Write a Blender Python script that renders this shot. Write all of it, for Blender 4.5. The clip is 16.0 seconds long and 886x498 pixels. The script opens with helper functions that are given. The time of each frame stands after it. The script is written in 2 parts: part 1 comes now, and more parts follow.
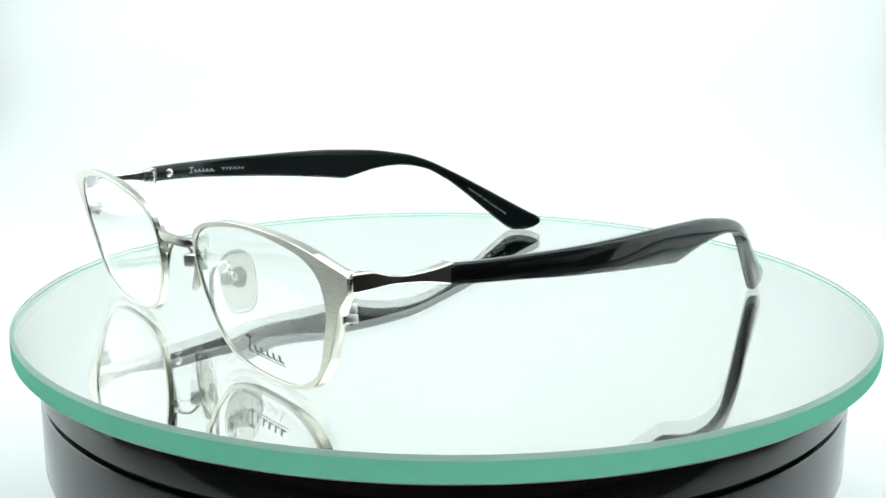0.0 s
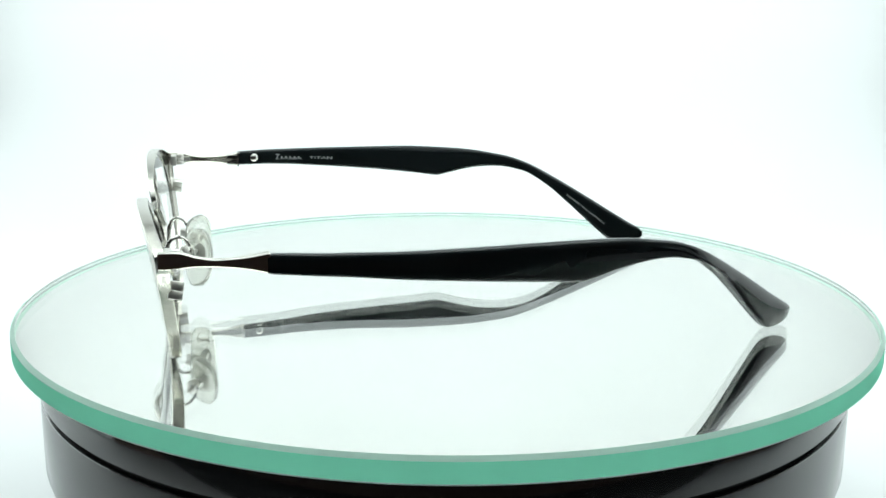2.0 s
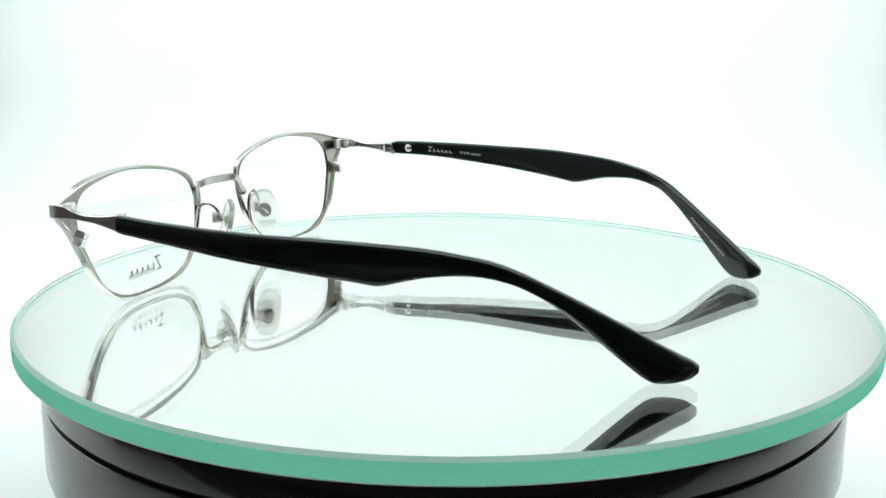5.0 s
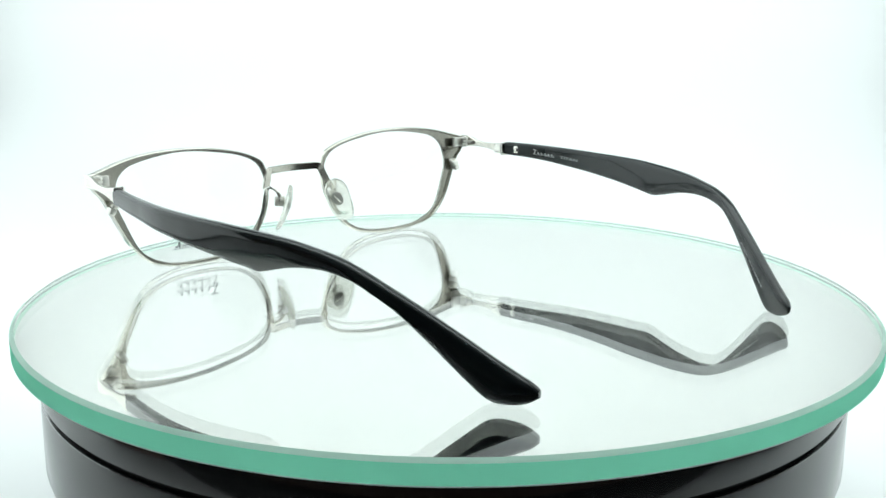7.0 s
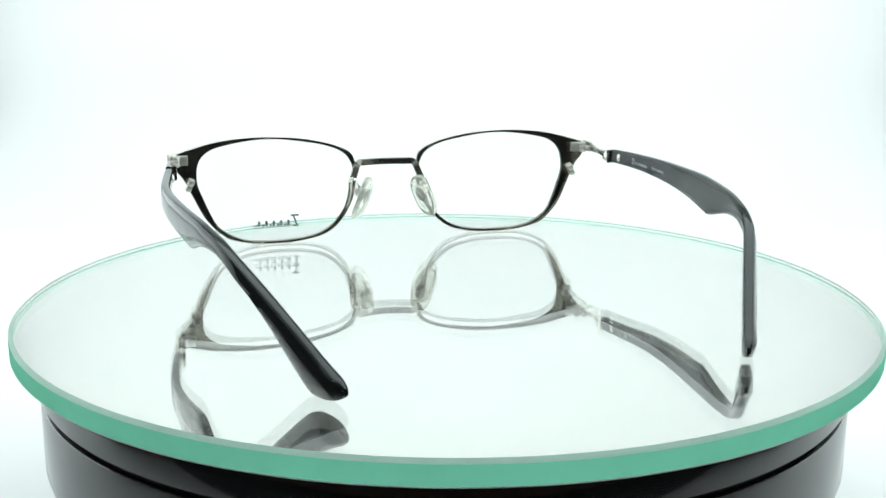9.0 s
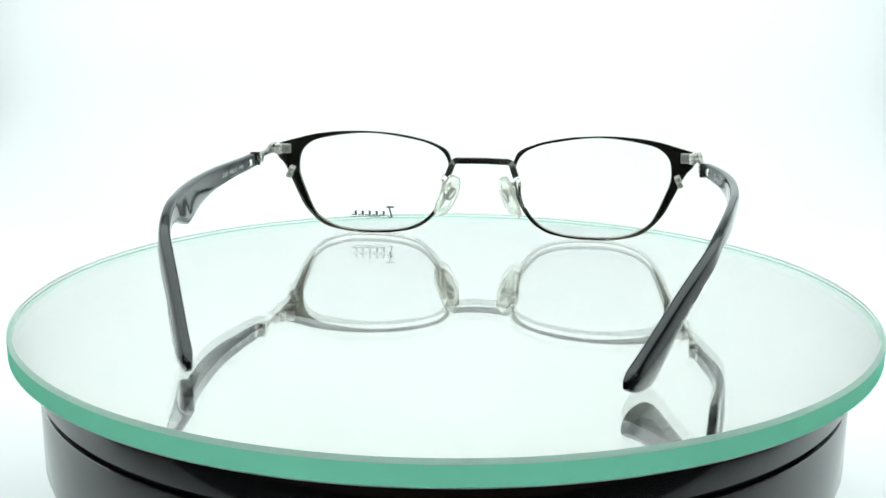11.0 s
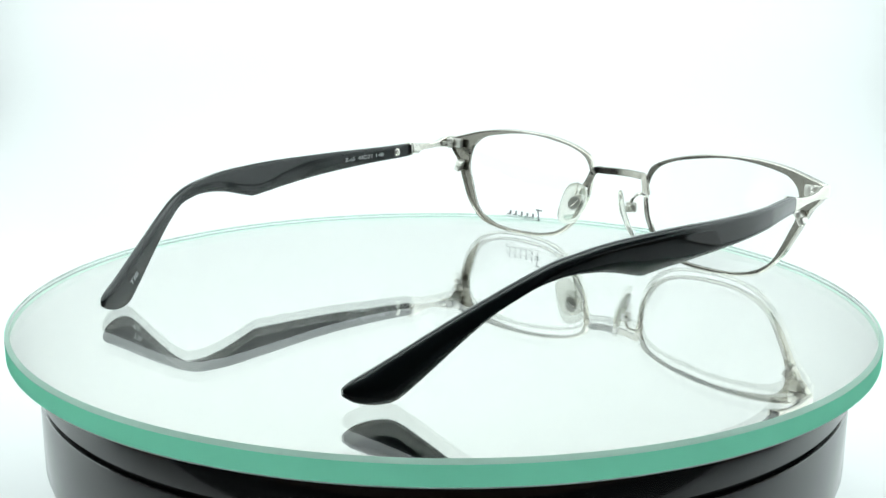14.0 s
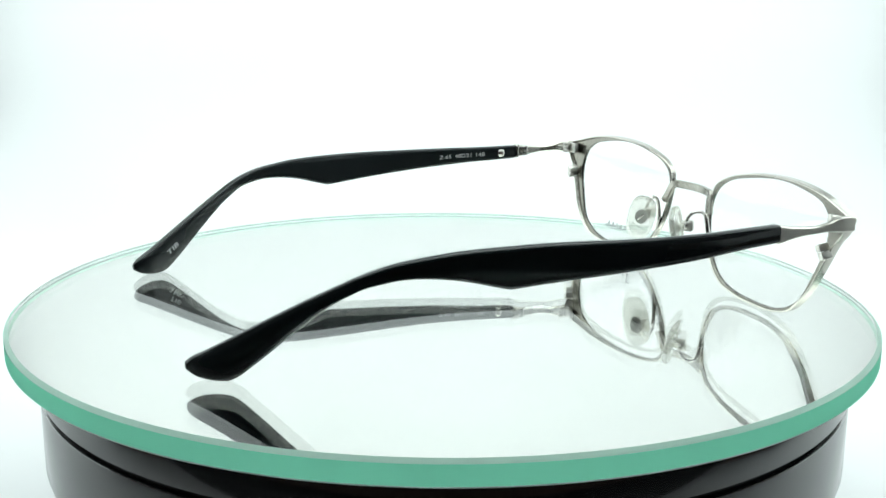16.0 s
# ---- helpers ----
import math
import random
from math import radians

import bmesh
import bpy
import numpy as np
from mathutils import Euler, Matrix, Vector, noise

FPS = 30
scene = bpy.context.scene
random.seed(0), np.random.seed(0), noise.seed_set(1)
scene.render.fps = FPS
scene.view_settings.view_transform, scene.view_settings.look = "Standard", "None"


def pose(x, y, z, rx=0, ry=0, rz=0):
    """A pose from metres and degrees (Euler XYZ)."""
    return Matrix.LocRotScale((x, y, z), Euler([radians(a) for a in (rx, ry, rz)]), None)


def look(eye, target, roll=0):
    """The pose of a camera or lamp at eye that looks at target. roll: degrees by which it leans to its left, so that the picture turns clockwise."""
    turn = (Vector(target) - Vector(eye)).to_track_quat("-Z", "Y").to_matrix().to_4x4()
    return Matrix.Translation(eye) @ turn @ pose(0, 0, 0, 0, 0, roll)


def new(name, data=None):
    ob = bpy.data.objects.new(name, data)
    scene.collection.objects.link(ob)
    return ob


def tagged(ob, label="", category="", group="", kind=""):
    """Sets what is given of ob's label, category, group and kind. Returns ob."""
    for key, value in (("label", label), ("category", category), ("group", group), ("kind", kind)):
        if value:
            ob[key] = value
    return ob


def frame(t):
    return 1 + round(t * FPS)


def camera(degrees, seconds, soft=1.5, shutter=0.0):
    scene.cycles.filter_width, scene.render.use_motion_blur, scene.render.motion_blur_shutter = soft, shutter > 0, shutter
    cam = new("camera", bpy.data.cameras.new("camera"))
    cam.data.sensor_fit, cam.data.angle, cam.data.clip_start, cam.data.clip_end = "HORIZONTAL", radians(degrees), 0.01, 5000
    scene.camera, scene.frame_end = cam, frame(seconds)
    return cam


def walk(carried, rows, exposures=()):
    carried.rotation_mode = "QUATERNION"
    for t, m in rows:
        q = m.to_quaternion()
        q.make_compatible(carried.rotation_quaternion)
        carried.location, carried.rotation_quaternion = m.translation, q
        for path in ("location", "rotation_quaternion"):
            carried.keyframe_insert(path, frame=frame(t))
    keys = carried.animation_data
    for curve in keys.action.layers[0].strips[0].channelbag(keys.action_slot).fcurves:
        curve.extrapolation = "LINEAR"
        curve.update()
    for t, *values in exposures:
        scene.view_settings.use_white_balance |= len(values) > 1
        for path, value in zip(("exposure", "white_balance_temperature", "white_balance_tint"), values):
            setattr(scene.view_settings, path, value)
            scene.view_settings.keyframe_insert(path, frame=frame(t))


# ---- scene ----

# Spectacles on a turning mirrored glass turntable inside a white light tent. Local lengths in millimetres.
MM = 0.001
SPIN_START, SPIN_RATE = 1.459, -12.271     # degrees, degrees per second

# ---- camera ----
cam = camera(43.1, 16.0)
EYE = pose(0, -0.278, 0.0756, 90 - 13.04, 0, 0.12) @ pose(0, 0, 0, 0, 0, 0.363)
walk(cam, [(0.0, EYE), (16.0, EYE)], exposures=[(0.0, 0.0), (16.0, 0.0)])

# ---- light ----
world = bpy.data.worlds.new("dim_room")
scene.world = world
world.use_nodes = True
world.node_tree.nodes["Background"].inputs[0].default_value = (0.9, 0.95, 1.0, 1)
world.node_tree.nodes["Background"].inputs[1].default_value = 0.08


def area_lamp(name, m, sx, sy, watts, colour):
    data = bpy.data.lights.new(name, "AREA")
    data.shape, data.size, data.size_y, data.energy, data.color = "RECTANGLE", sx, sy, watts, colour
    ob = new(name, data)
    ob.matrix_world = m
    return ob


TENT_X, TENT_BACK, TENT_FRONT, TENT_TOP, FLOOR = 0.36, 0.55, -0.155, 0.48, -0.09
LED = (0.89, 1.0, 0.99)
FLAP_LOW = 0.125
area_lamp("tent_top_lamp", pose(0, 0.08, TENT_TOP - 0.012), 0.66, 0.47, 1.82, LED)
# unseen fill lamps, added just inside the side cloths to make them glow
for side in (-1, 1):
    area_lamp("side_cloth_fill", look((side * (TENT_X - 0.006), 0.235, 0.17), (0, 0.235, 0.17)), 0.58, 0.50, 0.88, LED)


# ---- materials ----
def material(name):
    m = bpy.data.materials.new(name)
    m.use_nodes = True
    nt = m.node_tree
    return m, nt, nt.nodes["Principled BSDF"]


def noise_node(nt, scale, detail=4.0, stretch=(1, 1, 1), kind="Object"):
    co = nt.nodes.new("ShaderNodeTexCoord")
    mp = nt.nodes.new("ShaderNodeMapping")
    mp.inputs["Scale"].default_value = stretch
    n = nt.nodes.new("ShaderNodeTexNoise")
    n.inputs["Scale"].default_value, n.inputs["Detail"].default_value = scale, detail
    nt.links.new(co.outputs[kind], mp.inputs[0])
    nt.links.new(mp.outputs[0], n.inputs["Vector"])
    return n


def ramp(nt, source, stops):
    r = nt.nodes.new("ShaderNodeValToRGB")
    e = r.color_ramp.elements
    e[0].position, e[0].color = stops[0][0], (*stops[0][1], 1)
    e[1].position, e[1].color = stops[-1][0], (*stops[-1][1], 1)
    for p, c in stops[1:-1]:
        e.new(p).color = (*c, 1)
    nt.links.new(source, r.inputs[0])
    return r


def bump(nt, bsdf, source, strength, distance):
    b = nt.nodes.new("ShaderNodeBump")
    b.inputs["Strength"].default_value, b.inputs["Distance"].default_value = strength, distance
    nt.links.new(source, b.inputs["Height"])
    nt.links.new(b.outputs[0], bsdf.inputs["Normal"])


def rough_from(nt, bsdf, source, lo, hi):
    r = nt.nodes.new("ShaderNodeMapRange")
    r.inputs["To Min"].default_value, r.inputs["To Max"].default_value = lo, hi
    nt.links.new(source, r.inputs["Value"])
    nt.links.new(r.outputs[0], bsdf.inputs["Roughness"])


def metal(name, c1, c2, lo, hi, grain, scale, relief):
    m, nt, b = material(name)
    n = noise_node(nt, scale, 5.0, grain)
    r = ramp(nt, n.outputs[0], [(0.3, c1), (0.7, c2)])
    nt.links.new(r.outputs[0], b.inputs["Base Color"])
    b.inputs["Metallic"].default_value = 1.0
    rough_from(nt, b, n.outputs[0], lo, hi)
    bump(nt, b, n.outputs[0], relief, 0.00003)
    return m


BRUSHED = metal("brushed_titanium", (0.50, 0.475, 0.42), (0.64, 0.61, 0.545), 0.22, 0.38, (6, 6, 60), 60, 0.25)
# the front's titanium again, with the dark room it mirrors put into its colour
SHADED_BACK_METAL = metal("shaded_back_titanium", (0.20, 0.192, 0.165), (0.28, 0.268, 0.235), 0.16, 0.24, (40, 6, 6), 60, 0.15)
BRIDGE_METAL = metal("bridge_titanium", (0.34, 0.325, 0.285), (0.42, 0.405, 0.365), 0.16, 0.24, (60, 6, 6), 60, 0.1)
POLISHED = metal("polished_titanium", (0.62, 0.60, 0.56), (0.72, 0.70, 0.66), 0.07, 0.15, (1, 1, 1), 300, 0.08)
ARM_METAL = metal("satin_arm_titanium", (0.56, 0.54, 0.49), (0.66, 0.64, 0.58), 0.16, 0.26, (60, 6, 60), 60, 0.15)


def plain(name, colour, rough, metallic=0.0, mottled=0.0, scale=200):
    m, nt, b = material(name)
    n = noise_node(nt, scale)
    dark = tuple(c * (1 - mottled) for c in colour)
    r = ramp(nt, n.outputs[0], [(0.3, dark), (0.7, colour)])
    nt.links.new(r.outputs[0], b.inputs["Base Color"])
    b.inputs["Metallic"].default_value = metallic
    rough_from(nt, b, n.outputs[0], rough * 0.85, min(1, rough * 1.15))
    return m


ACETATE = plain("black_acetate", (0.0105, 0.0145, 0.0155), 0.07, mottled=0.2, scale=30)
ACETATE.node_tree.nodes["Principled BSDF"].inputs["IOR"].default_value = 1.43
bump(ACETATE.node_tree, ACETATE.node_tree.nodes["Principled BSDF"], noise_node(ACETATE.node_tree, 45, 1.0).outputs[0], 0.14, 0.0008)
PRINT_WHITE = plain("pale_foil_print", (0.62, 0.64, 0.64), 0.5, mottled=0.15, scale=900)
PRINT_DARK = plain("dark_lens_print", (0.075, 0.08, 0.08), 0.5, mottled=0.1, scale=900)
PAD_METAL = plain("pad_insert_metal", (0.55, 0.55, 0.52), 0.5, 1.0, 0.2, 500)
SCREW_METAL = plain("satin_screw_metal", (0.82, 0.80, 0.75), 0.42, 1.0, 0.15, 700)
GLOSS_BLACK = plain("glossy_black_plastic", (0.02, 0.021, 0.021), 0.1, mottled=0.2, scale=60)
GLOSS_BLACK.node_tree.nodes["Principled BSDF"].inputs["IOR"].default_value = 2.3
GROOVE_BLACK = plain("groove_black", (0.0041, 0.004, 0.004), 0.6, mottled=0.1)
TENT_WHITE = plain("white_tent_cloth", (0.91, 0.92, 0.92), 0.9, mottled=0.02, scale=8)
ROOM_BROWN = plain("brown_wood_table", (0.38, 0.225, 0.165), 0.7, mottled=0.4, scale=12)
BLOCKER_BLACK = plain("blocker_black", (0.012, 0.0135, 0.0145), 0.95, mottled=0.3, scale=300)
ROOM_GREY = plain("dim_room_paint", (0.10, 0.10, 0.10), 0.9, mottled=0.1, scale=3)
EDGE_BOUNCE = plain("white_edge_bounce", (0.90, 0.95, 0.93), 0.6, mottled=0.03, scale=90)
MIRROR = plain("mirror_silver", (0.982, 0.98, 0.95), 0.0, 1.0, 0.01, 30)


def clear(name, colour, rough, ior):
    m, nt, b = material(name)
    b.inputs["Base Color"].default_value = (*colour, 1)
    b.inputs["Roughness"].default_value = rough
    b.inputs["IOR"].default_value = ior
    b.inputs["Transmission Weight"].default_value = 1.0
    return m


PLATE_GLASS = clear("plate_glass", (0.984, 0.99, 0.981), 0.0, 1.5)


def ground_glass(name, colour, through_share, rough):
    """A ground glass edge: partly scatters back, partly lets the light inside the plate out."""
    m, nt, b = material(name)
    n = noise_node(nt, 120)
    r = ramp(nt, n.outputs[0], [(0.3, tuple(c * 0.97 for c in colour)), (0.7, colour)])
    nt.links.new(r.outputs[0], b.inputs["Base Color"])
    b.inputs["Roughness"].default_value = rough
    t = nt.nodes.new("ShaderNodeBsdfTranslucent")
    nt.links.new(r.outputs[0], t.inputs["Color"])
    mix = nt.nodes.new("ShaderNodeMixShader")
    mix.inputs[0].default_value = through_share
    nt.links.new(b.outputs[0], mix.inputs[1])
    nt.links.new(t.outputs[0], mix.inputs[2])
    nt.links.new(mix.outputs[0], nt.nodes["Material Output"].inputs[0])
    return m


WALL_GLASS = clear("frosted_glass_wall", (0.99, 0.998, 0.995), 0.65, 1.5)
EDGE_GREEN = ground_glass("ground_green_glass_edge", (0.345, 1.0, 0.74), 0.97, 0.4)
CHAMFER = ground_glass("ground_glass_chamfer", (0.60, 0.86, 0.74), 0.6, 0.3)
LENS_GLASS = clear("demo_lens", (0.995, 0.998, 0.996), 0.0, 1.36)


def milky(name, colour, haze):
    """Clear silicone with a share of cloudy scattering in it."""
    m, nt, b = material(name)
    n = noise_node(nt, 300)
    r = ramp(nt, n.outputs[0], [(0.3, tuple(c * 0.96 for c in colour)), (0.7, colour)])
    nt.links.new(r.outputs[0], b.inputs["Base Color"])
    b.inputs["Roughness"].default_value, b.inputs["IOR"].default_value = 0.05, 1.38
    b.inputs["Transmission Weight"].default_value = 1.0
    d, t = nt.nodes.new("ShaderNodeBsdfDiffuse"), nt.nodes.new("ShaderNodeBsdfTranslucent")
    both, mix = nt.nodes.new("ShaderNodeMixShader"), nt.nodes.new("ShaderNodeMixShader")
    for node in (d, t):
        nt.links.new(r.outputs[0], node.inputs["Color"])
    nt.links.new(d.outputs[0], both.inputs[1])
    nt.links.new(t.outputs[0], both.inputs[2])
    mix.inputs[0].default_value = haze
    nt.links.new(b.outputs[0], mix.inputs[1])
    nt.links.new(both.outputs[0], mix.inputs[2])
    nt.links.new(mix.outputs[0], nt.nodes["Material Output"].inputs[0])
    return m


PAD_SILICONE = milky("milky_silicone", (1.0, 1.0, 0.94), 0.22)


# ---- mesh helpers ----
def finish(ob, angle=35):
    me = ob.data
    me.polygons.foreach_set("use_smooth", [True] * len(me.polygons))
    me.set_sharp_from_angle(angle=radians(angle))
    return ob


def part(name, bm, mat, parent, label="", angle=35, mats=()):
    me = bpy.data.meshes.new(name)
    bmesh.ops.recalc_face_normals(bm, faces=bm.faces)
    bm.to_mesh(me)
    bm.free()
    for m in (mats or (mat,)):
        me.materials.append(m)
    ob = new(name, me)
    ob.parent = parent
    if label:
        tagged(ob, label)
    return finish(ob, angle)


def catmull(pts, n, closed=False):
    pts = [np.array(p, float) for p in pts]
    k = len(pts)
    out = []
    segs = k if closed else k - 1
    for i in range(segs):
        if closed:
            a, b, c, d = pts[i - 1], pts[i], pts[(i + 1) % k], pts[(i + 2) % k]
        else:
            a, b, c, d = pts[max(i - 1, 0)], pts[i], pts[i + 1], pts[min(i + 2, k - 1)]
        for j in range(n):
            u = j / n
            out.append(0.5 * (2 * b + (c - a) * u + (2 * a - 5 * b + 4 * c - d) * u * u + (3 * b - a - 3 * c + d) * u ** 3))
    if not closed:
        out.append(pts[-1])
    return np.array(out)


def loft(bm, rings, closed=False, caps=True):
    """Skin a row of vertex rings, each a list of (x, y, z) in millimetres."""
    vs = [[bm.verts.new(Vector(p) * MM) for p in r] for r in rings]
    n = len(vs[0])
    rows = len(vs)
    for i in range(rows if closed else rows - 1):
        a, b = vs[i], vs[(i + 1) % rows]
        for j in range(n):
            bm.faces.new((a[j], a[(j + 1) % n], b[(j + 1) % n], b[j]))
    if caps and not closed:
        bm.faces.new(vs[0][::-1])
        bm.faces.new(vs[-1])
    return bm


def tube(bm, pts, r, n=10):
    """A round wire along pts."""
    pts = [Vector(p) for p in pts]
    rings = []
    side = None
    for i, p in enumerate(pts):
        d = (pts[min(i + 1, len(pts) - 1)] - pts[max(i - 1, 0)]).normalized()
        if side is None:
            side = d.orthogonal().normalized()
        side = (side - d * side.dot(d)).normalized()
        up = d.cross(side)
        rr = r(i / (len(pts) - 1)) if callable(r) else r
        rings.append([p + side * rr * math.cos(a) + up * rr * math.sin(a) for a in (2 * math.pi * k / n for k in range(n))])
    return loft(bm, rings)


def block(bm, m, sx, sy, sz, bevel=0.2):
    """A bevelled box; m places it, sizes in millimetres."""
    made = bmesh.ops.create_cube(bm, size=1.0)["verts"]
    for v in made:
        v.co = Vector((v.co.x * sx, v.co.y * sy, v.co.z * sz))
    edges = list({e for v in made for e in v.link_edges})
    res = bmesh.ops.bevel(bm, geom=edges, offset=bevel, segments=2, affect="EDGES", profile=0.5)
    vs = {v for f in res["faces"] for v in f.verts} | {v for v in made if v.is_valid}
    for v in vs:
        v.co = (m @ v.co) * MM
    return bm


def lathe(bm, profile, m=Matrix.Identity(4), n=24):
    """Turn (radius, height) pairs round the z axis of m, with closed ends."""
    rings = [[m @ Vector((max(r, 1e-3) * math.cos(a), max(r, 1e-3) * math.sin(a), h)) for a in (2 * math.pi * k / n for k in range(n))] for r, h in profile]
    return loft(bm, rings)


# ---- the light tent and the room behind the camera ----
def sheet(name, rings, mat, label, category):
    bm = bmesh.new()
    vs = [[bm.verts.new(p) for p in r] for r in rings]
    for a, b in zip(vs, vs[1:]):
        for j in range(len(a) - 1):
            bm.faces.new((a[j], a[j + 1], b[j + 1], b[j]))
    me = bpy.data.meshes.new(name)
    bm.to_mesh(me)
    bm.free()
    me.materials.append(mat)
    ob = finish(new(name, me), 60)
    sol = ob.modifiers.new("thickness", "SOLIDIFY")
    sol.thickness, sol.offset = 0.004, -1
    return tagged(ob, label, category, kind="structure")


def build_tent():
    bend = 0.10
    line = [(TENT_FRONT - 0.03, FLOOR)] + [(TENT_BACK - bend + bend * math.sin(a), FLOOR + bend - bend * math.cos(a)) for a in (radians(k * 7.5) for k in range(13))] + [(TENT_BACK, TENT_TOP)]
    sheet("backdrop", [[(TENT_X, y, z), (0, y, z), (-TENT_X, y, z)] for y, z in line], TENT_WHITE, "seamless white sweep curving up behind the turntable", "backdrop")
    for sgn, nm in ((-1, "wall_west"), (1, "wall_east")):
        x = sgn * (TENT_X + 0.003)
        # lower and upper edge of the cloth against the distance back
        hem = [(-0.058, FLOOR, TENT_TOP), (0.2, FLOOR, TENT_TOP), (TENT_BACK, FLOOR, TENT_TOP)]
        # the east cloth runs on as a low unseen reflector, added to brighten the arm
        if sgn > 0:
            hem = [(-0.23, -0.055, -0.012), (-0.12, -0.055, -0.012), (-0.1, -0.04, 0.02), (-0.058, -0.04, TENT_TOP), (-0.02, -0.04, TENT_TOP), (0.0, FLOOR, TENT_TOP), (TENT_BACK, FLOOR, TENT_TOP)]
        rows = [[(x, y, low + (high - low) * f) for y, low, high in hem] for f in (0, 0.5, 1)]
        sheet(nm, rows if sgn < 0 else [r[::-1] for r in rows], TENT_WHITE, "plain white side cloth of the light tent", "wall")
    sheet("ceiling", [[(x, y, TENT_TOP + 0.003) for x in (-TENT_X, 0, TENT_X)] for y in (TENT_BACK, 0.2, TENT_FRONT)], TENT_WHITE, "white top cloth of the light tent", "ceiling")
    flap = [[(x, TENT_FRONT, z) for x in (TENT_X, 0, -TENT_X)] for z in (FLAP_LOW, 0.3, TENT_TOP)]
    sheet("wall_front", flap, TENT_WHITE, "white front flap of the light tent, raised above the turntable", "wall")
    # the room in front of the tent
    sheet("table", [[(x, y, FLOOR - 0.012) for x in (-0.9, 0, 0.9)] for y in (0.8, -0.2, -1.0)], ROOM_BROWN, "brown wooden table under the light tent", "table")
    # added out of view, so the base mirrors black instead of the brown table
    sheet("mat", [[(x, y, FLOOR - 0.006) for x in (-0.5, 0, 0.5)] for y in (TENT_FRONT - 0.035, -0.3, -0.42)], BLOCKER_BLACK, "unseen black sheet added to darken what the base mirrors", "mat")
    sheet("floor", [[(x, y, -0.78) for x in (-2.5, 0, 2.5)] for y in (2.0, 0, -2.5)], ROOM_GREY, "plain dark floor of the room", "floor")
    sheet("wall_south", [[(x, -2.5, z) for x in (2.5, 0, -2.5)] for z in (-0.78, 0.5, 1.7)], ROOM_GREY, "plain dim wall of the room", "wall")


build_tent()


# ---- the turntable ----
def build_base():
    base = tagged(new("black_turntable"), "glossy black round plastic turntable base on the white sweep", "turntable")
    bm = lathe(bmesh.new(), [(40, -5.7), (98.2, -5.7), (98.9, -6.2), (99.2, -7.0), (99.2, -14.6), (99.0, -14.85), (96, -14.9)], n=160)
    part("platter", bm, GLOSS_BLACK, base)
    bm = lathe(bmesh.new(), [(95, -14.8), (97.6, -14.85), (97.6, -16.15), (95, -16.2)], n=120)
    part("groove", bm, GROOVE_BLACK, base, "dull black gap between platter and body")
    bm = lathe(bmesh.new(), [(90, -16.1), (99.0, -16.1), (99.15, -16.2), (99.2, -16.4), (99.2, -33.0), (98.6, -35.2), (96.5, -37.0), (60, -37.0)], n=160)
    part("body", bm, GLOSS_BLACK, base)
    bm = lathe(bmesh.new(), [(20, -36.9), (62, -36.9), (62, -88.5), (64, -90), (20, -90)], n=96)
    part("foot", bm, GLOSS_BLACK, base)
    return base


def build_disc():
    disc = tagged(new("turntable_disc"), "round clear glass disc with green edge over a mirror", "turntable top")
    R, cx, cy, n = 105.3, 0.36, 0.66, 220
    ch = 1.0
    prof = [(R - ch, 0.0), (R - 0.05, -0.7), (R - 0.05, -4.75), (R - 0.25, -5.0)]
    bm = bmesh.new()
    rings = [[bm.verts.new(Vector((cx + r * math.cos(2 * math.pi * k / n), cy + r * math.sin(2 * math.pi * k / n), z)) * MM) for k in range(n)] for r, z in prof]
    bm.faces.new(rings[0]).material_index = 0
    for i, mi in ((0, 1), (1, 2), (2, 2)):
        for k in range(n):
            bm.faces.new((rings[i][k], rings[i + 1][k], rings[i + 1][(k + 1) % n], rings[i][(k + 1) % n])).material_index = mi
    bm.faces.new(rings[3][::-1]).material_index = 0
    part("glass_plate", bm, None, disc, "clear plate glass with ground chamfer", mats=(PLATE_GLASS, CHAMFER, WALL_GLASS))
    bm = bmesh.new()
    loft(bm, [[(cx + r * math.cos(2 * math.pi * k / n), cy + r * math.sin(2 * math.pi * k / n), z) for k in range(n)] for r, z in ((R, -0.72), (R, -4.75))], caps=False)
    part("ground_edge", bm, EDGE_GREEN, disc, "ground sea-green glass edge")
    bm = lathe(bmesh.new(), [(1, -5.05), (R - 0.8, -5.05), (R - 0.8, -5.5), (1, -5.5)], Matrix.Translation((cx, cy, 0)), n=220)
    part("mirror_sheet", bm, MIRROR, disc, "silvered mirror under the glass")
    # narrow white reflector, added under the rim of the glass to brighten its edge
    bm = bmesh.new()
    loft(bm, [[(cx + r * math.cos(2 * math.pi * k / 220), cy + r * math.sin(2 * math.pi * k / 220), z) for k in range(220)] for r, z in ((R - 0.75, -5.04), (R - 0.5, -5.04), (R - 0.5, -5.3), (R - 0.75, -5.3))], closed=True)
    part("backing_ring", bm, EDGE_BOUNCE, disc, "thin white ring added to throw light into the glass edge")
    return disc


base = build_base()
disc = build_disc()

# ---- the spectacles ----
glasses = tagged(new("eyeglasses"), "silver titanium eyeglasses with black temples, standing open on the glass disc", "eyeglasses")


def face_y(x, z, sgn=-1):
    """The curved, tilted surface in which both rims lie; the right one is bent forward a little at its outer end."""
    a = abs(x) - 35
    return (1.5 * max(0.0, (abs(x) - 20) / 45) if sgn > 0 else 0.0) + 0.635 + 0.161 * (z - 14.5) - 0.0559 * a - 0.00185 * a * a


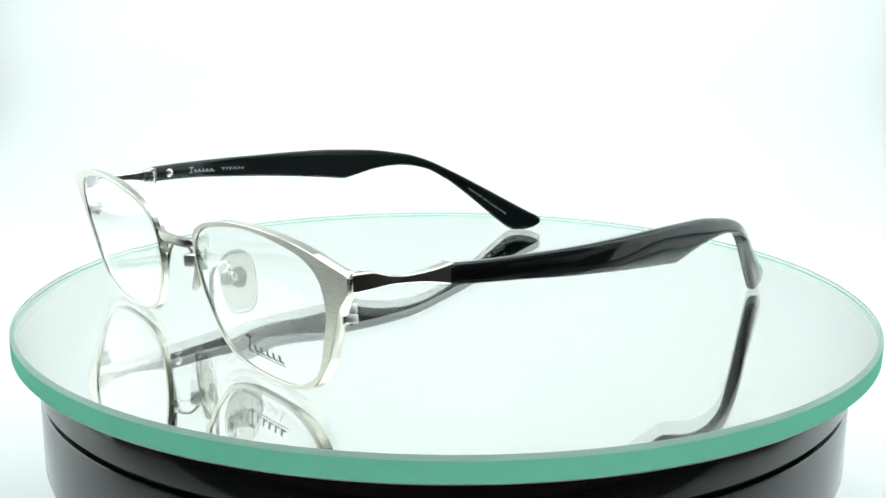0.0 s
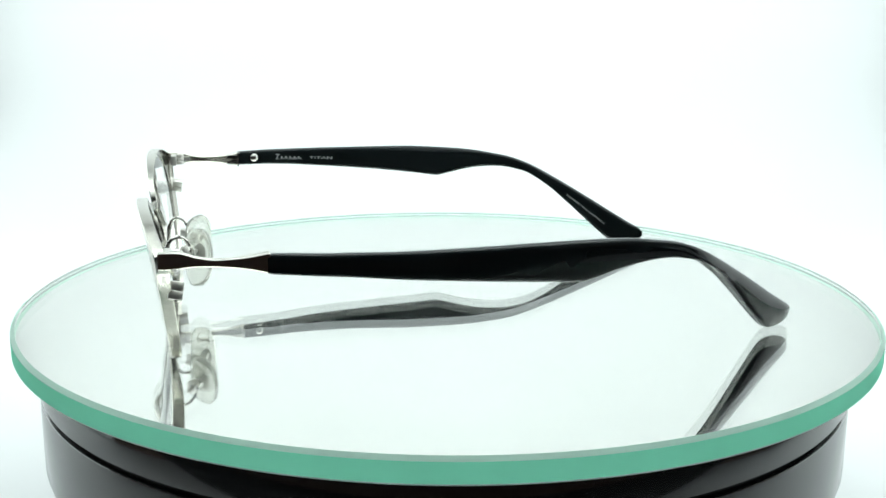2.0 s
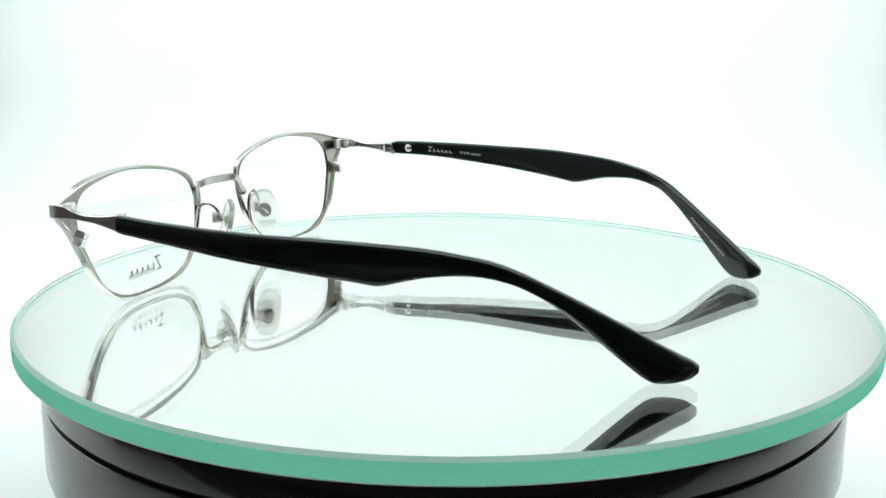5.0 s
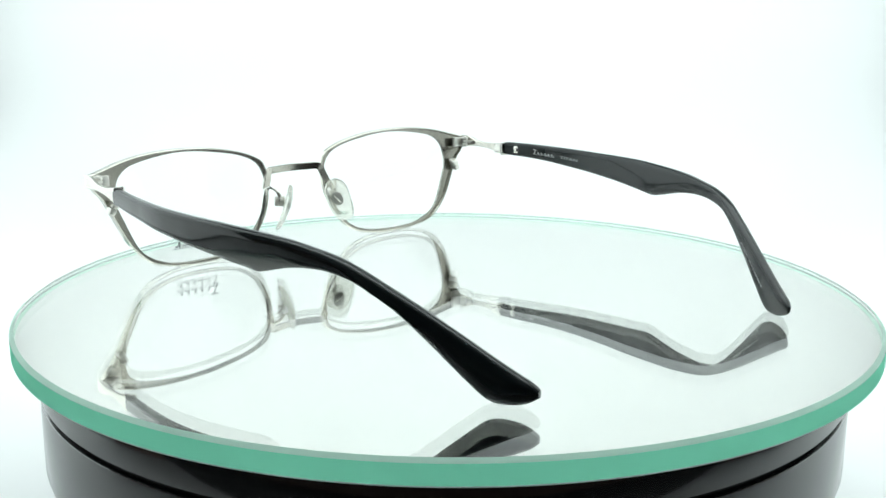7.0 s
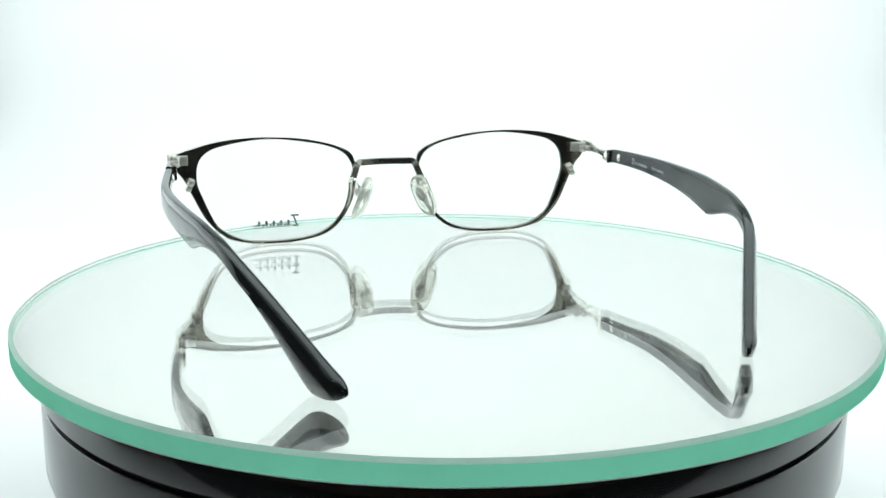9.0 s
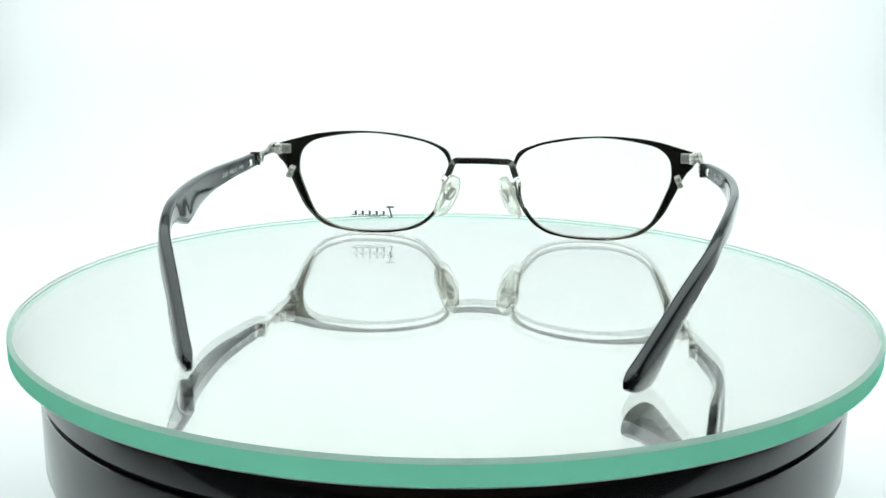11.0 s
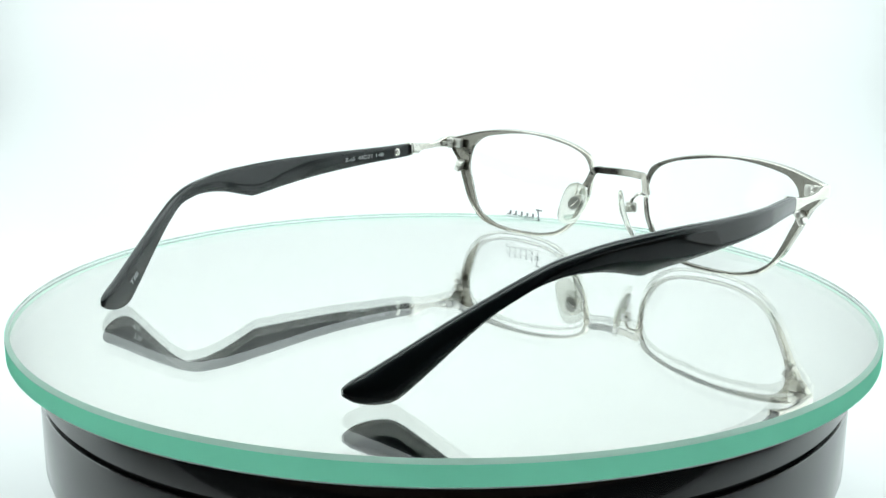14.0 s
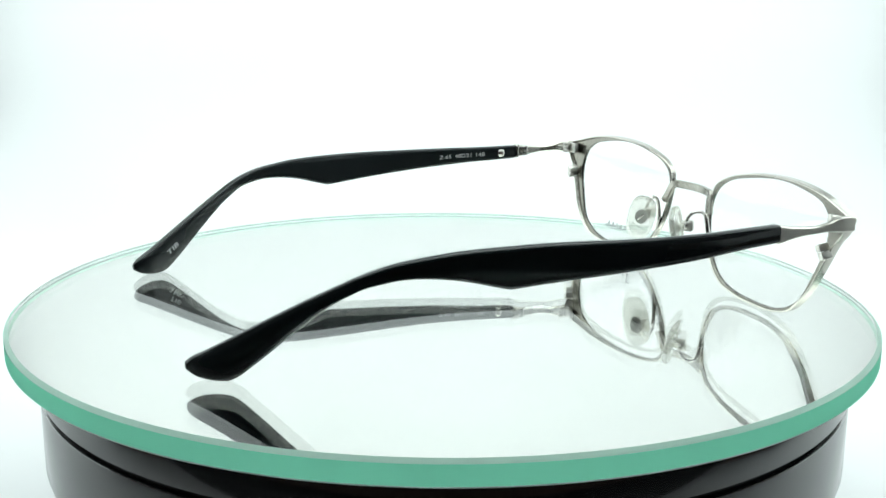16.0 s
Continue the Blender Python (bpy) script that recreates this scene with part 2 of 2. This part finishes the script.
EYE_IN = [(56.4, 14.5), (58.0, 19.5), (57.4, 25.1), (54.1, 28.4), (48.8, 29.9), (40.4, 31.0), (33.3, 31.0), (26, 30.1), (18, 28.5), (12.6, 25.7), (10.5, 21),
          (11.4, 14.5), (13.6, 10.0), (16.4, 6.1), (20, 3.3), (25.5, 1.5), (33, 0.9), (41, 1.1), (46.1, 2.2), (50.3, 4.3), (53.2, 7.3)]
EYE_OUT = [(9.6, 20.5), (10.0, 24.5), (11.3, 26.6), (14.2, 28.2), (19, 29.8), (26.5, 31.3), (33, 31.9), (39.5, 32.1), (46.6, 31.8), (54, 30.8), (61, 29.0), (65.6, 27.7), (65.8, 27.5),
           (65.2, 25), (64.3, 23.3), (62.7, 21.6), (61.2, 19), (59.2, 14.7), (56.1, 8.7), (52, 4.1), (48.2, 1.8), (42.2, 0.5), (36, 0.05), (30, 0.05), (24.8, 0.7), (20, 2.0),
           (16, 4.7), (12.6, 9.0), (10.2, 14.5)]


def polar(pts, n):
    """Radius about (35, 14.5) at n even angles of a closed curve through pts."""
    c = catmull(pts, 10, True) - np.array((35, 14.5))
    a, r = np.unwrap(np.arctan2(c[:, 1], c[:, 0])), np.hypot(c[:, 0], c[:, 1])
    if a[-1] < a[0]:
        a, r = a[::-1], r[::-1]
    a3 = np.concatenate([a - 2 * math.pi, a, a + 2 * math.pi])
    return np.interp(np.arange(n) * 2 * math.pi / n, a3, np.concatenate([r, r, r]))


NRIM = 240
R_IN, R_OUT = polar(EYE_IN, NRIM), polar(EYE_OUT, NRIM)


def build_rim(sgn):
    bm = bmesh.new()
    rings = []
    for k in range(NRIM):
        a = 2 * math.pi * k / NRIM
        ri, ro = R_IN[k], max(R_OUT[k], R_IN[k] + 0.9)
        c = 0.14
        f = 0.9 * float(np.interp(math.degrees(a) if a < math.pi * 1.3 else math.degrees(a) - 360, (-75, -30, 110, 150), (0, 1, 1, 0)))
        ring = []
        for r, y in ((ri, 0.45), (ri + c, 0.6), (ro - c, 0.6), (ro, 0.4), (ro, -0.66 - f), (ro - c, -0.81 - f), (ro - 0.4, -0.78 - f), (ro - 0.46, -0.78), (ri + c, -0.78), (ri, -0.66), (ri, -0.25), (ri + 0.2, 0.0), (ri, 0.25)):
            x, z = 35 + r * math.cos(a), 14.5 + r * math.sin(a)
            ring.append((sgn * x, face_y(x, z, sgn) + y, z))
        rings.append(ring)
    loft(bm, rings, closed=True)
    for i, f in enumerate(bm.faces):
        # back faces take the titanium darkened in colour for the room they mirror
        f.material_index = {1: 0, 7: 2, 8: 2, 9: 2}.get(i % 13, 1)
    return part("rim", bm, None, glasses, "brushed silver rim widening towards the temple", 30, mats=(BRUSHED, ARM_METAL, SHADED_BACK_METAL))


def build_lens(sgn):
    bm = bmesh.new()
    rows = []
    for y in (0.55, -0.55):
        for f in (0.0, 0.35, 0.7, 1.0):
            row = []
            for k in range(0, NRIM, 2):
                a = 2 * math.pi * k / NRIM
                r = f * (R_IN[k] + 0.12)
                x, z = 35 + r * math.cos(a), 14.5 + r * math.sin(a)
                row.append(Vector((sgn * x, face_y(x, z, sgn) + y * (1 if f < 1 else 0.8), z)) * MM)
            rows.append(row)
    order = rows[1:4] + rows[7:4:-1]
    vs = [[bm.verts.new(p) for p in r] for r in order]
    n = len(vs[0])
    for a, b in zip(vs, vs[1:]):
        for j in range(n):
            bm.faces.new((a[j], a[(j + 1) % n], b[(j + 1) % n], b[j]))
    for ring, mid in ((vs[0], rows[0][0]), (vs[-1], rows[4][0])):
        c = bm.verts.new(mid)
        for j in range(n):
            bm.faces.new((c, ring[j], ring[(j + 1) % n]))
    ob = part("lens", bm, LENS_GLASS, glasses, "clear demo lens", 30)
    ob.visible_shadow = False
    return ob


def build_bridge():
    bm = bmesh.new()
    half = [(11.0, 0.3, 18.0), (10.1, 0.9, 20.2), (9.3, 1.5, 22.3), (8.3, 2.1, 23.15), (6.5, 2.8, 23.1), (3.4, 3.6, 23.1)]
    line = catmull([(-x, y, z) for x, y, z in half] + [(0, 3.9, 23.1)] + half[::-1], 6)
    rings = []
    for i, p in enumerate(line):
        d = Vector(line[min(i + 1, len(line) - 1)] - line[max(i - 1, 0)]).normalized()
        up = Vector((0, 1, 0)).cross(d).normalized()
        h, w = 1.02, 0.75
        ring = []
        for u, v in ((-1, -0.6), (-0.86, -0.92), (0.86, -0.92), (1, -0.6), (1, 0.3), (0.75, 0.85), (0.3, 1), (-0.3, 1), (-0.75, 0.85), (-1, 0.3)):
            ring.append(Vector(p) + up * (u * h) + Vector((0, v * w, 0)))
        rings.append(ring)
    loft(bm, rings)
    return part("bridge", bm, BRIDGE_METAL, glasses, "polished silver flat bridge bar", 40)


# temple outline: top edge and lower edge against distance back, and plan
TOP = [(-21.5, 27.6), (-37, 27.5), (-54, 27.5), (-68, 27.5), (-79, 27.3), (-92, 26.7), (-99.5, 25.8), (-106, 24.6), (-112.5, 22.2), (-119.7, 18.3), (-127.4, 13.7), (-135.8, 8.5), (-140.3, 5.8), (-142.3, 4.7), (-143.4, 3.5)]
LOW_A = [(-21.5, 23.6), (-34, 23.0), (-45, 22.1), (-56, 21.2), (-68, 20.0), (-81.5, 18.5)]
LOW_B = [(-82.5, 18.5), (-85.5, 19.2), (-92, 20.8), (-98, 21.6), (-103, 21.7), (-107, 21.1), (-111.5, 19.8), (-117, 16.3), (-122.7, 11.3), (-129.6, 4.7), (-134.2, 0.7), (-136.8, 0.02), (-139.5, 0.2), (-141.8, 0.9), (-143.4, 2.2)]
PLAN = [(-21.5, 67.8), (-35, 69.6), (-50, 70.6), (-70, 69.4), (-90, 66.2), (-102, 63.4), (-111, 60.6), (-117.5, 57.3), (-124, 53.8), (-131, 50.1), (-138, 46.4), (-143.4, 43.5)]


def curve_of(pts):
    c = catmull(pts, 12)[::-1]
    return lambda y: float(np.interp(y, c[:, 0], c[:, 1]))


top_z, plan_x = curve_of(TOP), curve_of(PLAN)
low_a, low_b = curve_of(LOW_A), curve_of(LOW_B)


def low_z(y):
    return low_a(y) if y > -82 else low_b(y)


def low_shift(y):
    return float(np.interp(-y, (95, 106, 119, 128, 136, 143.4), (0, 0.8, 2.2, 2.8, 2.5, 0)))


def temple_frame(y):
    """Top point, bottom point and outward direction of the black temple at the distance y."""
    t = Vector((plan_x(y), y, top_z(y)))
    yb = y + low_shift(y)
    lean = 1.4 * math.exp(-((y + 80) / 16) ** 2)
    b = Vector((plan_x(yb) - lean, yb, low_z(yb)))
    d = Vector((plan_x(y - 1) - plan_x(y + 1), -2, top_z(y - 1) - top_z(y + 1))).normalized()
    out = (b - t).cross(d).normalized()
    if out.x < 0:
        out = -out
    return t, b, out


def side_bow(sgn, y):
    """The right temple is bent out a little more than the left one."""
    return (1.2 if sgn > 0 else -0.3) * float(np.interp(-y, (21, 38, 112, 143), (0, 1, 1, 0.6 if sgn > 0 else 0)))


def slide(sgn, y):
    """The right temple sits a little further forward."""
    return y + (float(np.interp(-y, (0, 20, 80, 143), (1.2, 1.4, 0.7, 2.0))) if sgn > 0 else float(np.interp(-y, (0, 20, 28, 45, 80, 112, 143), (0, 0.8, 0, -0.7, -1.5, -0.4, 0))))


def rise(sgn, y):
    """Small difference in height of the two temples along their middle."""
    return (0.45 if sgn > 0 else -0.45) * float(np.interp(-y, (10, 30, 75, 108), (0, 1, 1, 0)))


def temple_half(y):
    return float(np.interp(-y, (21, 30, 70, 100, 125, 142), (1.1, 1.2, 1.3, 1.3, 1.3, 1.35)))


def build_temple(sgn):
    ys = list(np.arange(-21.5, -140.0, -1.0)) + [-140.5, -141.2, -141.8, -142.3, -142.7, -143.0, -143.3]
    rings = []
    for y in ys:
        t, b, out = temple_frame(y)
        w = temple_half(y)
        end = 1.0
        thin = 1.0
        if y < -139.5:
            thin = math.sqrt(max(0.1, 1 - ((-139.5 - y) / 4.0) ** 2))
        if y > -22:
            end = 0.93
        c, h = (t + b) / 2, (t - b) / 2
        ring = []
        for k in range(24):
            a = 2 * math.pi * k / 24
            ca, sa = math.cos(a), math.sin(a)
            e = 0.48
            u, v = math.copysign(abs(ca) ** e, ca), math.copysign(abs(sa) ** e, sa)
            p = c + out * ((u * thin - 1) * w) + h * (v * end)
            if y < -108 and u > 0:
                crest = float(np.interp(-y, (112, 142), (-1.0, 0.45)))
                p += out * (0.7 * thin * u * min(1.0, (-108 - y) / 8) * max(0.0, 1 - abs(v - crest) / (1 - crest if v > crest else 1 + crest + 1e-3)))
            ring.append((sgn * (p.x + side_bow(sgn, p.y)), slide(sgn, p.y), max(p.z + rise(sgn, p.y), 0.0)))
        rings.append(ring)
    return part("temple", loft(bmesh.new(), rings), ACETATE, glasses, "glossy black acetate temple with curved tip", 40)


ARM = [(-22.0, 27.6, 23.7), (-21.3, 27.6, 23.7), (-19, 27.15, 24.2), (-15.5, 26.8, 24.75), (-11.5, 26.7, 25.05), (-8.3, 27.2, 25.15), (-6.5, 27.75, 25.0), (-4.7, 28.15, 24.85), (-2.0, 28.2, 24.7), (-0.9, 28.1, 24.75)]


def build_arm(sgn):
    prof = catmull([(y, t, b) for y, t, b in ARM], 4)
    rings = []
    for y, t, b in prof:
        xo = float(np.interp(-y, (-0.3, 3, 10, 22), (66.2, 66.6, 66.9, 67.75)))
        w = float(np.interp(-y, (-0.3, 4, 8, 13, 18, 22), (0.9, 1.2, 1.3, 1.1, 1.9, 2.2)))
        c = 0.28
        ring = [(xo - c, y, t), (xo, y, t - c), (xo, y, b + c), (xo - c, y, b), (xo - w + c, y, b), (xo - w, y, b + c), (xo - w, y, t - c), (xo - w + c, y, t)]
        rings.append([(sgn * x, slide(sgn, yy), z) for x, yy, z in ring])
    arm = part("temple_arm", loft(bmesh.new(), rings), ARM_METAL, glasses, "waisted satin silver metal temple arm", 30)
    bm = bmesh.new()
    block(bm, pose(sgn * 66.0, slide(sgn, -21.7), 25.65), 2.6, 0.5, 4.1, 0.12)
    block(bm, pose(sgn * 65.7, slide(sgn, -20.0), 25.65), 2.2, 3.2, 2.9, 0.25)
    part("collar", bm, POLISHED, arm, "polished socket collar")
    return arm


def build_hinge(sgn):
    bm = bmesh.new()
    fwd = 0.9 if sgn > 0 else 0.0
    block(bm, pose(sgn * 62.6, fwd - 2.6, 26.3), 4.2, 1.6, 2.9, 0.25)
    for dz in (-1.05, 0, 1.05):
        lathe(bm, [(0.1, -0.45), (1.0, -0.45), (1.1, -0.3), (1.1, 0.3), (1.0, 0.45), (0.1, 0.45)], Matrix.Translation((sgn * 64.0, fwd - 4.4, 26.3 + dz)), 14)
    block(bm, pose(sgn * 65.2, fwd - 5.4, 26.35), 1.4, 3.2, 1.0, 0.15)
    h = part("hinge", bm, SCREW_METAL, glasses, "polished silver barrel hinge")
    bm = lathe(bmesh.new(), [(0.05, 1.6), (0.6, 1.6), (0.72, 1.72), (0.5, 1.9), (0.05, 1.95)], Matrix.Translation((sgn * 64.0, fwd - 4.4, 26.3)), 14)
    part("screw", bm, POLISHED, h)
    return h


def build_rim_lock(sgn):
    bm = bmesh.new()
    m = pose(sgn * 60.3, face_y(60.3, 19.2, sgn) - 2.6, 19.2, 10, 0, 0) @ pose(0, 0, 0, 0, -sgn * 25, 0)
    block(bm, m @ pose(0, 0, 0.93), 1.7, 2.7, 1.72, 0.2)
    block(bm, m @ pose(0, 0, -0.93), 1.7, 2.7, 1.72, 0.2)
    block(bm, m @ pose(0, 0.7, 0), 1.2, 0.8, 2.6, 0.1)
    lock = part("rim_lock", bm, SCREW_METAL, glasses, "small split silver rim closing block")
    bm = lathe(bmesh.new(), [(0.05, -2.1), (0.4, -2.1), (0.55, -1.9), (0.55, -1.6), (0.05, -1.6)], m @ pose(0, -0.2, 0), 12)
    part("screw", bm, POLISHED, lock)
    return lock


def build_nose_pad(sgn):
    """A clear rounded shield, splayed open to the back and leaning out towards its foot."""
    s = sgn
    x = Vector((s * 0.75, 0.61, 0.30)).normalized()
    z = Vector((-s * 0.36, 0.0, 0.93))
    z = (z - x * z.dot(x)).normalized()
    y = z.cross(x)
    at = Vector((s * 9.5, -8.1, 13.6))
    mount = Vector((s * 8.8, -7.1, 13.4))

    def p(a, b, c):
        return at + x * a + y * b + z * c
    rings = []
    for dx, f in ((-1.0, 0.30), (-1.0, 0.72), (-0.85, 0.9), (-0.45, 1.0), (0.25, 1.0), (0.5, 0.93), (0.62, 0.8), (0.35, 0.66), (0.30, 0.3)):
        ring = []
        for k in range(32):
            a = 2 * math.pi * k / 32
            ca, sa = math.cos(a), math.sin(a)
            w = 3.75 * math.copysign(abs(ca) ** 0.74, ca)
            h = 6.8 * math.copysign(abs(sa) ** 0.78, sa)
            w *= 1 + 0.07 * sa
            ring.append(p(dx + 0.016 * (h * f) ** 2, w * f, h * f))
        rings.append(ring)
    pad = part("nose_pad", loft(bmesh.new(), rings), PAD_SILICONE, glasses, "clear soft silicone nose pad", 50)
    turn = Matrix(((y.x, z.x, x.x, 0), (y.y, z.y, x.y, 0), (y.z, z.z, x.z, 0), (0, 0, 0, 1)))
    disc_m = Matrix.Translation(p(-0.85, 0, 1.2)) @ turn @ Matrix.Diagonal((0.88, 1.15, 1, 1))
    insert = part("pad_insert", lathe(bmesh.new(), [(0.1, -0.25), (1.85, -0.25), (2.0, -0.1), (2.0, 0.15), (0.1, 0.2)], disc_m, 28), PAD_METAL, pad, "oval grey metal insert")
    bm = block(bmesh.new(), disc_m @ pose(0, 0, -0.27, 0, 0, -s * 38), 0.5, 2.6, 0.18, 0.05)
    part("stamped_bar", bm, POLISHED, insert, "bright stamped slanting bar")
    bm = block(bmesh.new(), Matrix.Translation(p(1.0, -0.3, 1.2) * 0.5 + (mount + x * 1.5 + z * 1.2) * 0.5) @ turn, 1.7, 1.7, 2.2, 0.35)
    part("pad_stem", bm, PAD_SILICONE, pad, "milky silicone stem")
    hub = mount + x * 2.3 + y * 0.2 + z * 1.3
    line = [(s * 13.5, -0.3, 9.2), (s * 12.4, -0.5, 12.8), (s * 12.0, -0.9, 16.3), (s * 12.0, -1.7, 18.4), (s * 11.4, -3.2, 19.1), (s * 10.7, -4.7, 18.6), (hub.x, hub.y, 17.0), hub]
    part("pad_arm", tube(bmesh.new(), catmull(line, 7), lambda u: 0.58 if u < 0.35 else 0.47), POLISHED, pad, "bent silver wire pad arm")
    back = Vector((s * 0.68, -0.72, 0.12)).normalized()
    q = back.to_track_quat("Z", "Y").to_matrix().to_4x4()
    scr = Matrix.Translation(hub + Vector((0, 0.1, 0))) @ q
    part("pad_box", block(bmesh.new(), scr @ pose(0, 0, -0.55), 3.0, 3.0, 1.9, 0.55), SCREW_METAL, pad, "polished rounded metal box")
    prof = [(0.05, -0.9), (1.0, -0.9), (1.2, -0.7), (1.2, 0.6), (1.08, 0.75), (0.85, 0.8), (0.78, 0.55), (0.4, 0.65), (0.34, 0.4), (0.05, 0.4)]
    part("screw", lathe(bmesh.new(), prof, scr, 20), SCREW_METAL, pad)
    return pad


temples, lenses = {}, {}
for sgn in (1, -1):
    build_rim(sgn)
    lenses[sgn] = build_lens(sgn)
    temples[sgn] = build_temple(sgn)
    build_arm(sgn)
    build_hinge(sgn)
    build_rim_lock(sgn)
    build_nose_pad(sgn)
build_bridge()


# ---- rivets and printing ----
def inner_point(y, v, lift):
    """A point on the inner face of the right temple: v is the height from its middle."""
    t, b, out = temple_frame(y)
    c, h = (t + b) / 2, (t - b).normalized()
    return c - out * (2 * temple_half(y) + lift) + h * v


def build_rivet(sgn):
    y = -26.1
    p = inner_point(y, 0.0, 0.0)
    n = temple_frame(y)[2]
    p = Vector((sgn * (p.x + side_bow(sgn, y)), slide(sgn, p.y), p.z + rise(sgn, y)))
    q = Vector((-n.x * sgn, -n.y, -n.z)).to_track_quat("Z", "Y").to_matrix().to_4x4()
    bm = lathe(bmesh.new(), [(0.05, -0.4), (1.15, -0.4), (1.15, 0.1), (0.95, 0.3), (0.5, 0.42), (0.45, 0.3), (0.05, 0.3)], Matrix.Translation(p) @ q, 24)
    part("rivet", bm, POLISHED, temples[sgn], "round polished silver rivet")


def text_mesh(words, size):
    cu = bpy.data.curves.new("words", "FONT")
    cu.body, cu.size, cu.resolution_u = words, size, 3
    ob = new("words", cu)
    dg = bpy.context.evaluated_depsgraph_get()
    me = bpy.data.meshes.new_from_object(ob.evaluated_get(dg))
    bpy.data.objects.remove(ob)
    bpy.data.curves.remove(cu)
    return me


def stretched(me, width, height):
    """Set the lettering to that width and height, centred on its middle height."""
    xs, ys = [v.co.x for v in me.vertices], [v.co.y for v in me.vertices]
    x0, x1, y0, y1 = min(xs), max(xs), min(ys), max(ys)
    for v in me.vertices:
        v.co.x = (v.co.x - x0) / (x1 - x0) * width
        v.co.y = ((v.co.y - y0) / (y1 - y0) - 0.5) * height
    return me


def bars(rects):
    """Flat slanted bars: x, y, width, height, slant."""
    bm = bmesh.new()
    for x, y, w, h, s in rects:
        bm.faces.new([bm.verts.new((x + dx, y + dy, 0)) for dx, dy in ((0, 0), (w, 0), (w + s, h), (s, h))])
    bmesh.ops.subdivide_edges(bm, edges=bm.edges, cuts=2, use_grid_fill=True)
    me = bpy.data.meshes.new("bars")
    bm.to_mesh(me)
    bm.free()
    return me


def on_temple(name, me, sgn, y_start, v0, label, mat):
    """Lay lettering on the inner face; it reads away from the front on the right temple, towards it on the left one."""
    for vert in me.vertices:
        y = y_start - vert.co.x if sgn > 0 else y_start + vert.co.x
        p = inner_point(y, v0 + vert.co.y, 0.03)
        vert.co = Vector((sgn * (p.x + side_bow(sgn, p.y)), slide(sgn, p.y), p.z + rise(sgn, p.y))) * MM
    me.materials.append(mat)
    me.name = name
    ob = new(name, me)
    ob.parent = temples[sgn]
    return tagged(ob, label)


def mark(width, height):
    """The maker's mark as plain shapes: a tall slanted block, a row of small ones and a line."""
    w, h = width, height
    r = [(0.02 * w, 0.86 * h, 0.17 * w, 0.14 * h, 0), (0.04 * w, 0.0, 0.035 * w, 0.86 * h, 0.07 * w), (0.03 * w, 0.0, 0.13 * w, 0.1 * h, 0)]
    r += [(0.22 * w + 0.155 * w * i, 0.14 * h, 0.05 * w, 0.42 * h, 0) for i in range(5)]
    r += [(0.28 * w + 0.155 * w * i, 0.14 * h, 0.06 * w, 0.12 * h, 0) for i in range(5)]
    r += [(0.2 * w, 0.0, 0.8 * w, 0.05 * h, 0)]
    return bars(r)


for sgn in (1, -1):
    build_rivet(sgn)
on_temple("maker_mark", mark(8.4, 1.6), 1, -32.4, -0.75, "pale silver maker's mark as small bars", PRINT_WHITE)
on_temple("lettering", stretched(text_mesh("TITAN", 1.0), 7.2, 0.8), 1, -42.9, -0.25, "pale silver printed word TITAN", PRINT_WHITE)
on_temple("lettering", stretched(text_mesh("MADE IN JAPAN", 1.0), 10.6, 0.8), 1, -124.0, -0.4, "small pale printed words MADE IN JAPAN", PRINT_WHITE)
on_temple("lettering", stretched(text_mesh("Z-65", 1.0), 3.7, 1.15), -1, -45.6, 0.0, "small pale printed size code", PRINT_WHITE)
on_temple("lettering", stretched(text_mesh("48", 1.0), 1.9, 1.15), -1, -40.7, 0.0, "small pale printed size code", PRINT_WHITE)
on_temple("lettering", bars([(0, -0.57, 1.1, 0.17, 0), (0, 0.4, 1.1, 0.17, 0), (0, -0.4, 0.17, 0.8, 0), (0.93, -0.4, 0.17, 0.8, 0)]), -1, -38.6, 0.0, "small pale printed square sign", PRINT_WHITE)
on_temple("lettering", stretched(text_mesh("21", 1.0), 1.7, 1.15), -1, -37.2, 0.0, "small pale printed size code", PRINT_WHITE)
on_temple("lettering", stretched(text_mesh("148", 1.0), 2.8, 1.15), -1, -34.0, 0.0, "small pale printed size code", PRINT_WHITE)
on_temple("lettering", stretched(text_mesh("TIB", 1.0), 3.0, 1.3), -1, -135.6, 0.0, "small pale printed letters TIB", PRINT_WHITE)


def lens_mark():
    me = mark(14.5, 3.6)
    for v in me.vertices:
        x, z = 27.6 + v.co.x, 4.6 + v.co.y
        v.co = Vector((-x, face_y(x, z) + 0.58, z)) * MM
    me.materials.append(PRINT_DARK)
    ob = new("lens_print", me)
    ob.parent = lenses[-1]
    tagged(ob, "dark maker's mark printed on the demo lens")


lens_mark()


# ---- motion of the turntable ----
def spin(t):
    return SPIN_START + SPIN_RATE * t


def motions():
    stand = pose(-0.0573, -0.03899, 0.0, 0, 0, -234.49)
    times = [0.5 * k for k in range(33)]
    walk(glasses, [(t, pose(0, 0, 0, 0, 0, spin(t)) @ stand) for t in times])
    walk(disc, [(t, pose(0, 0, 0, 0, 0, spin(t))) for t in times])


motions()
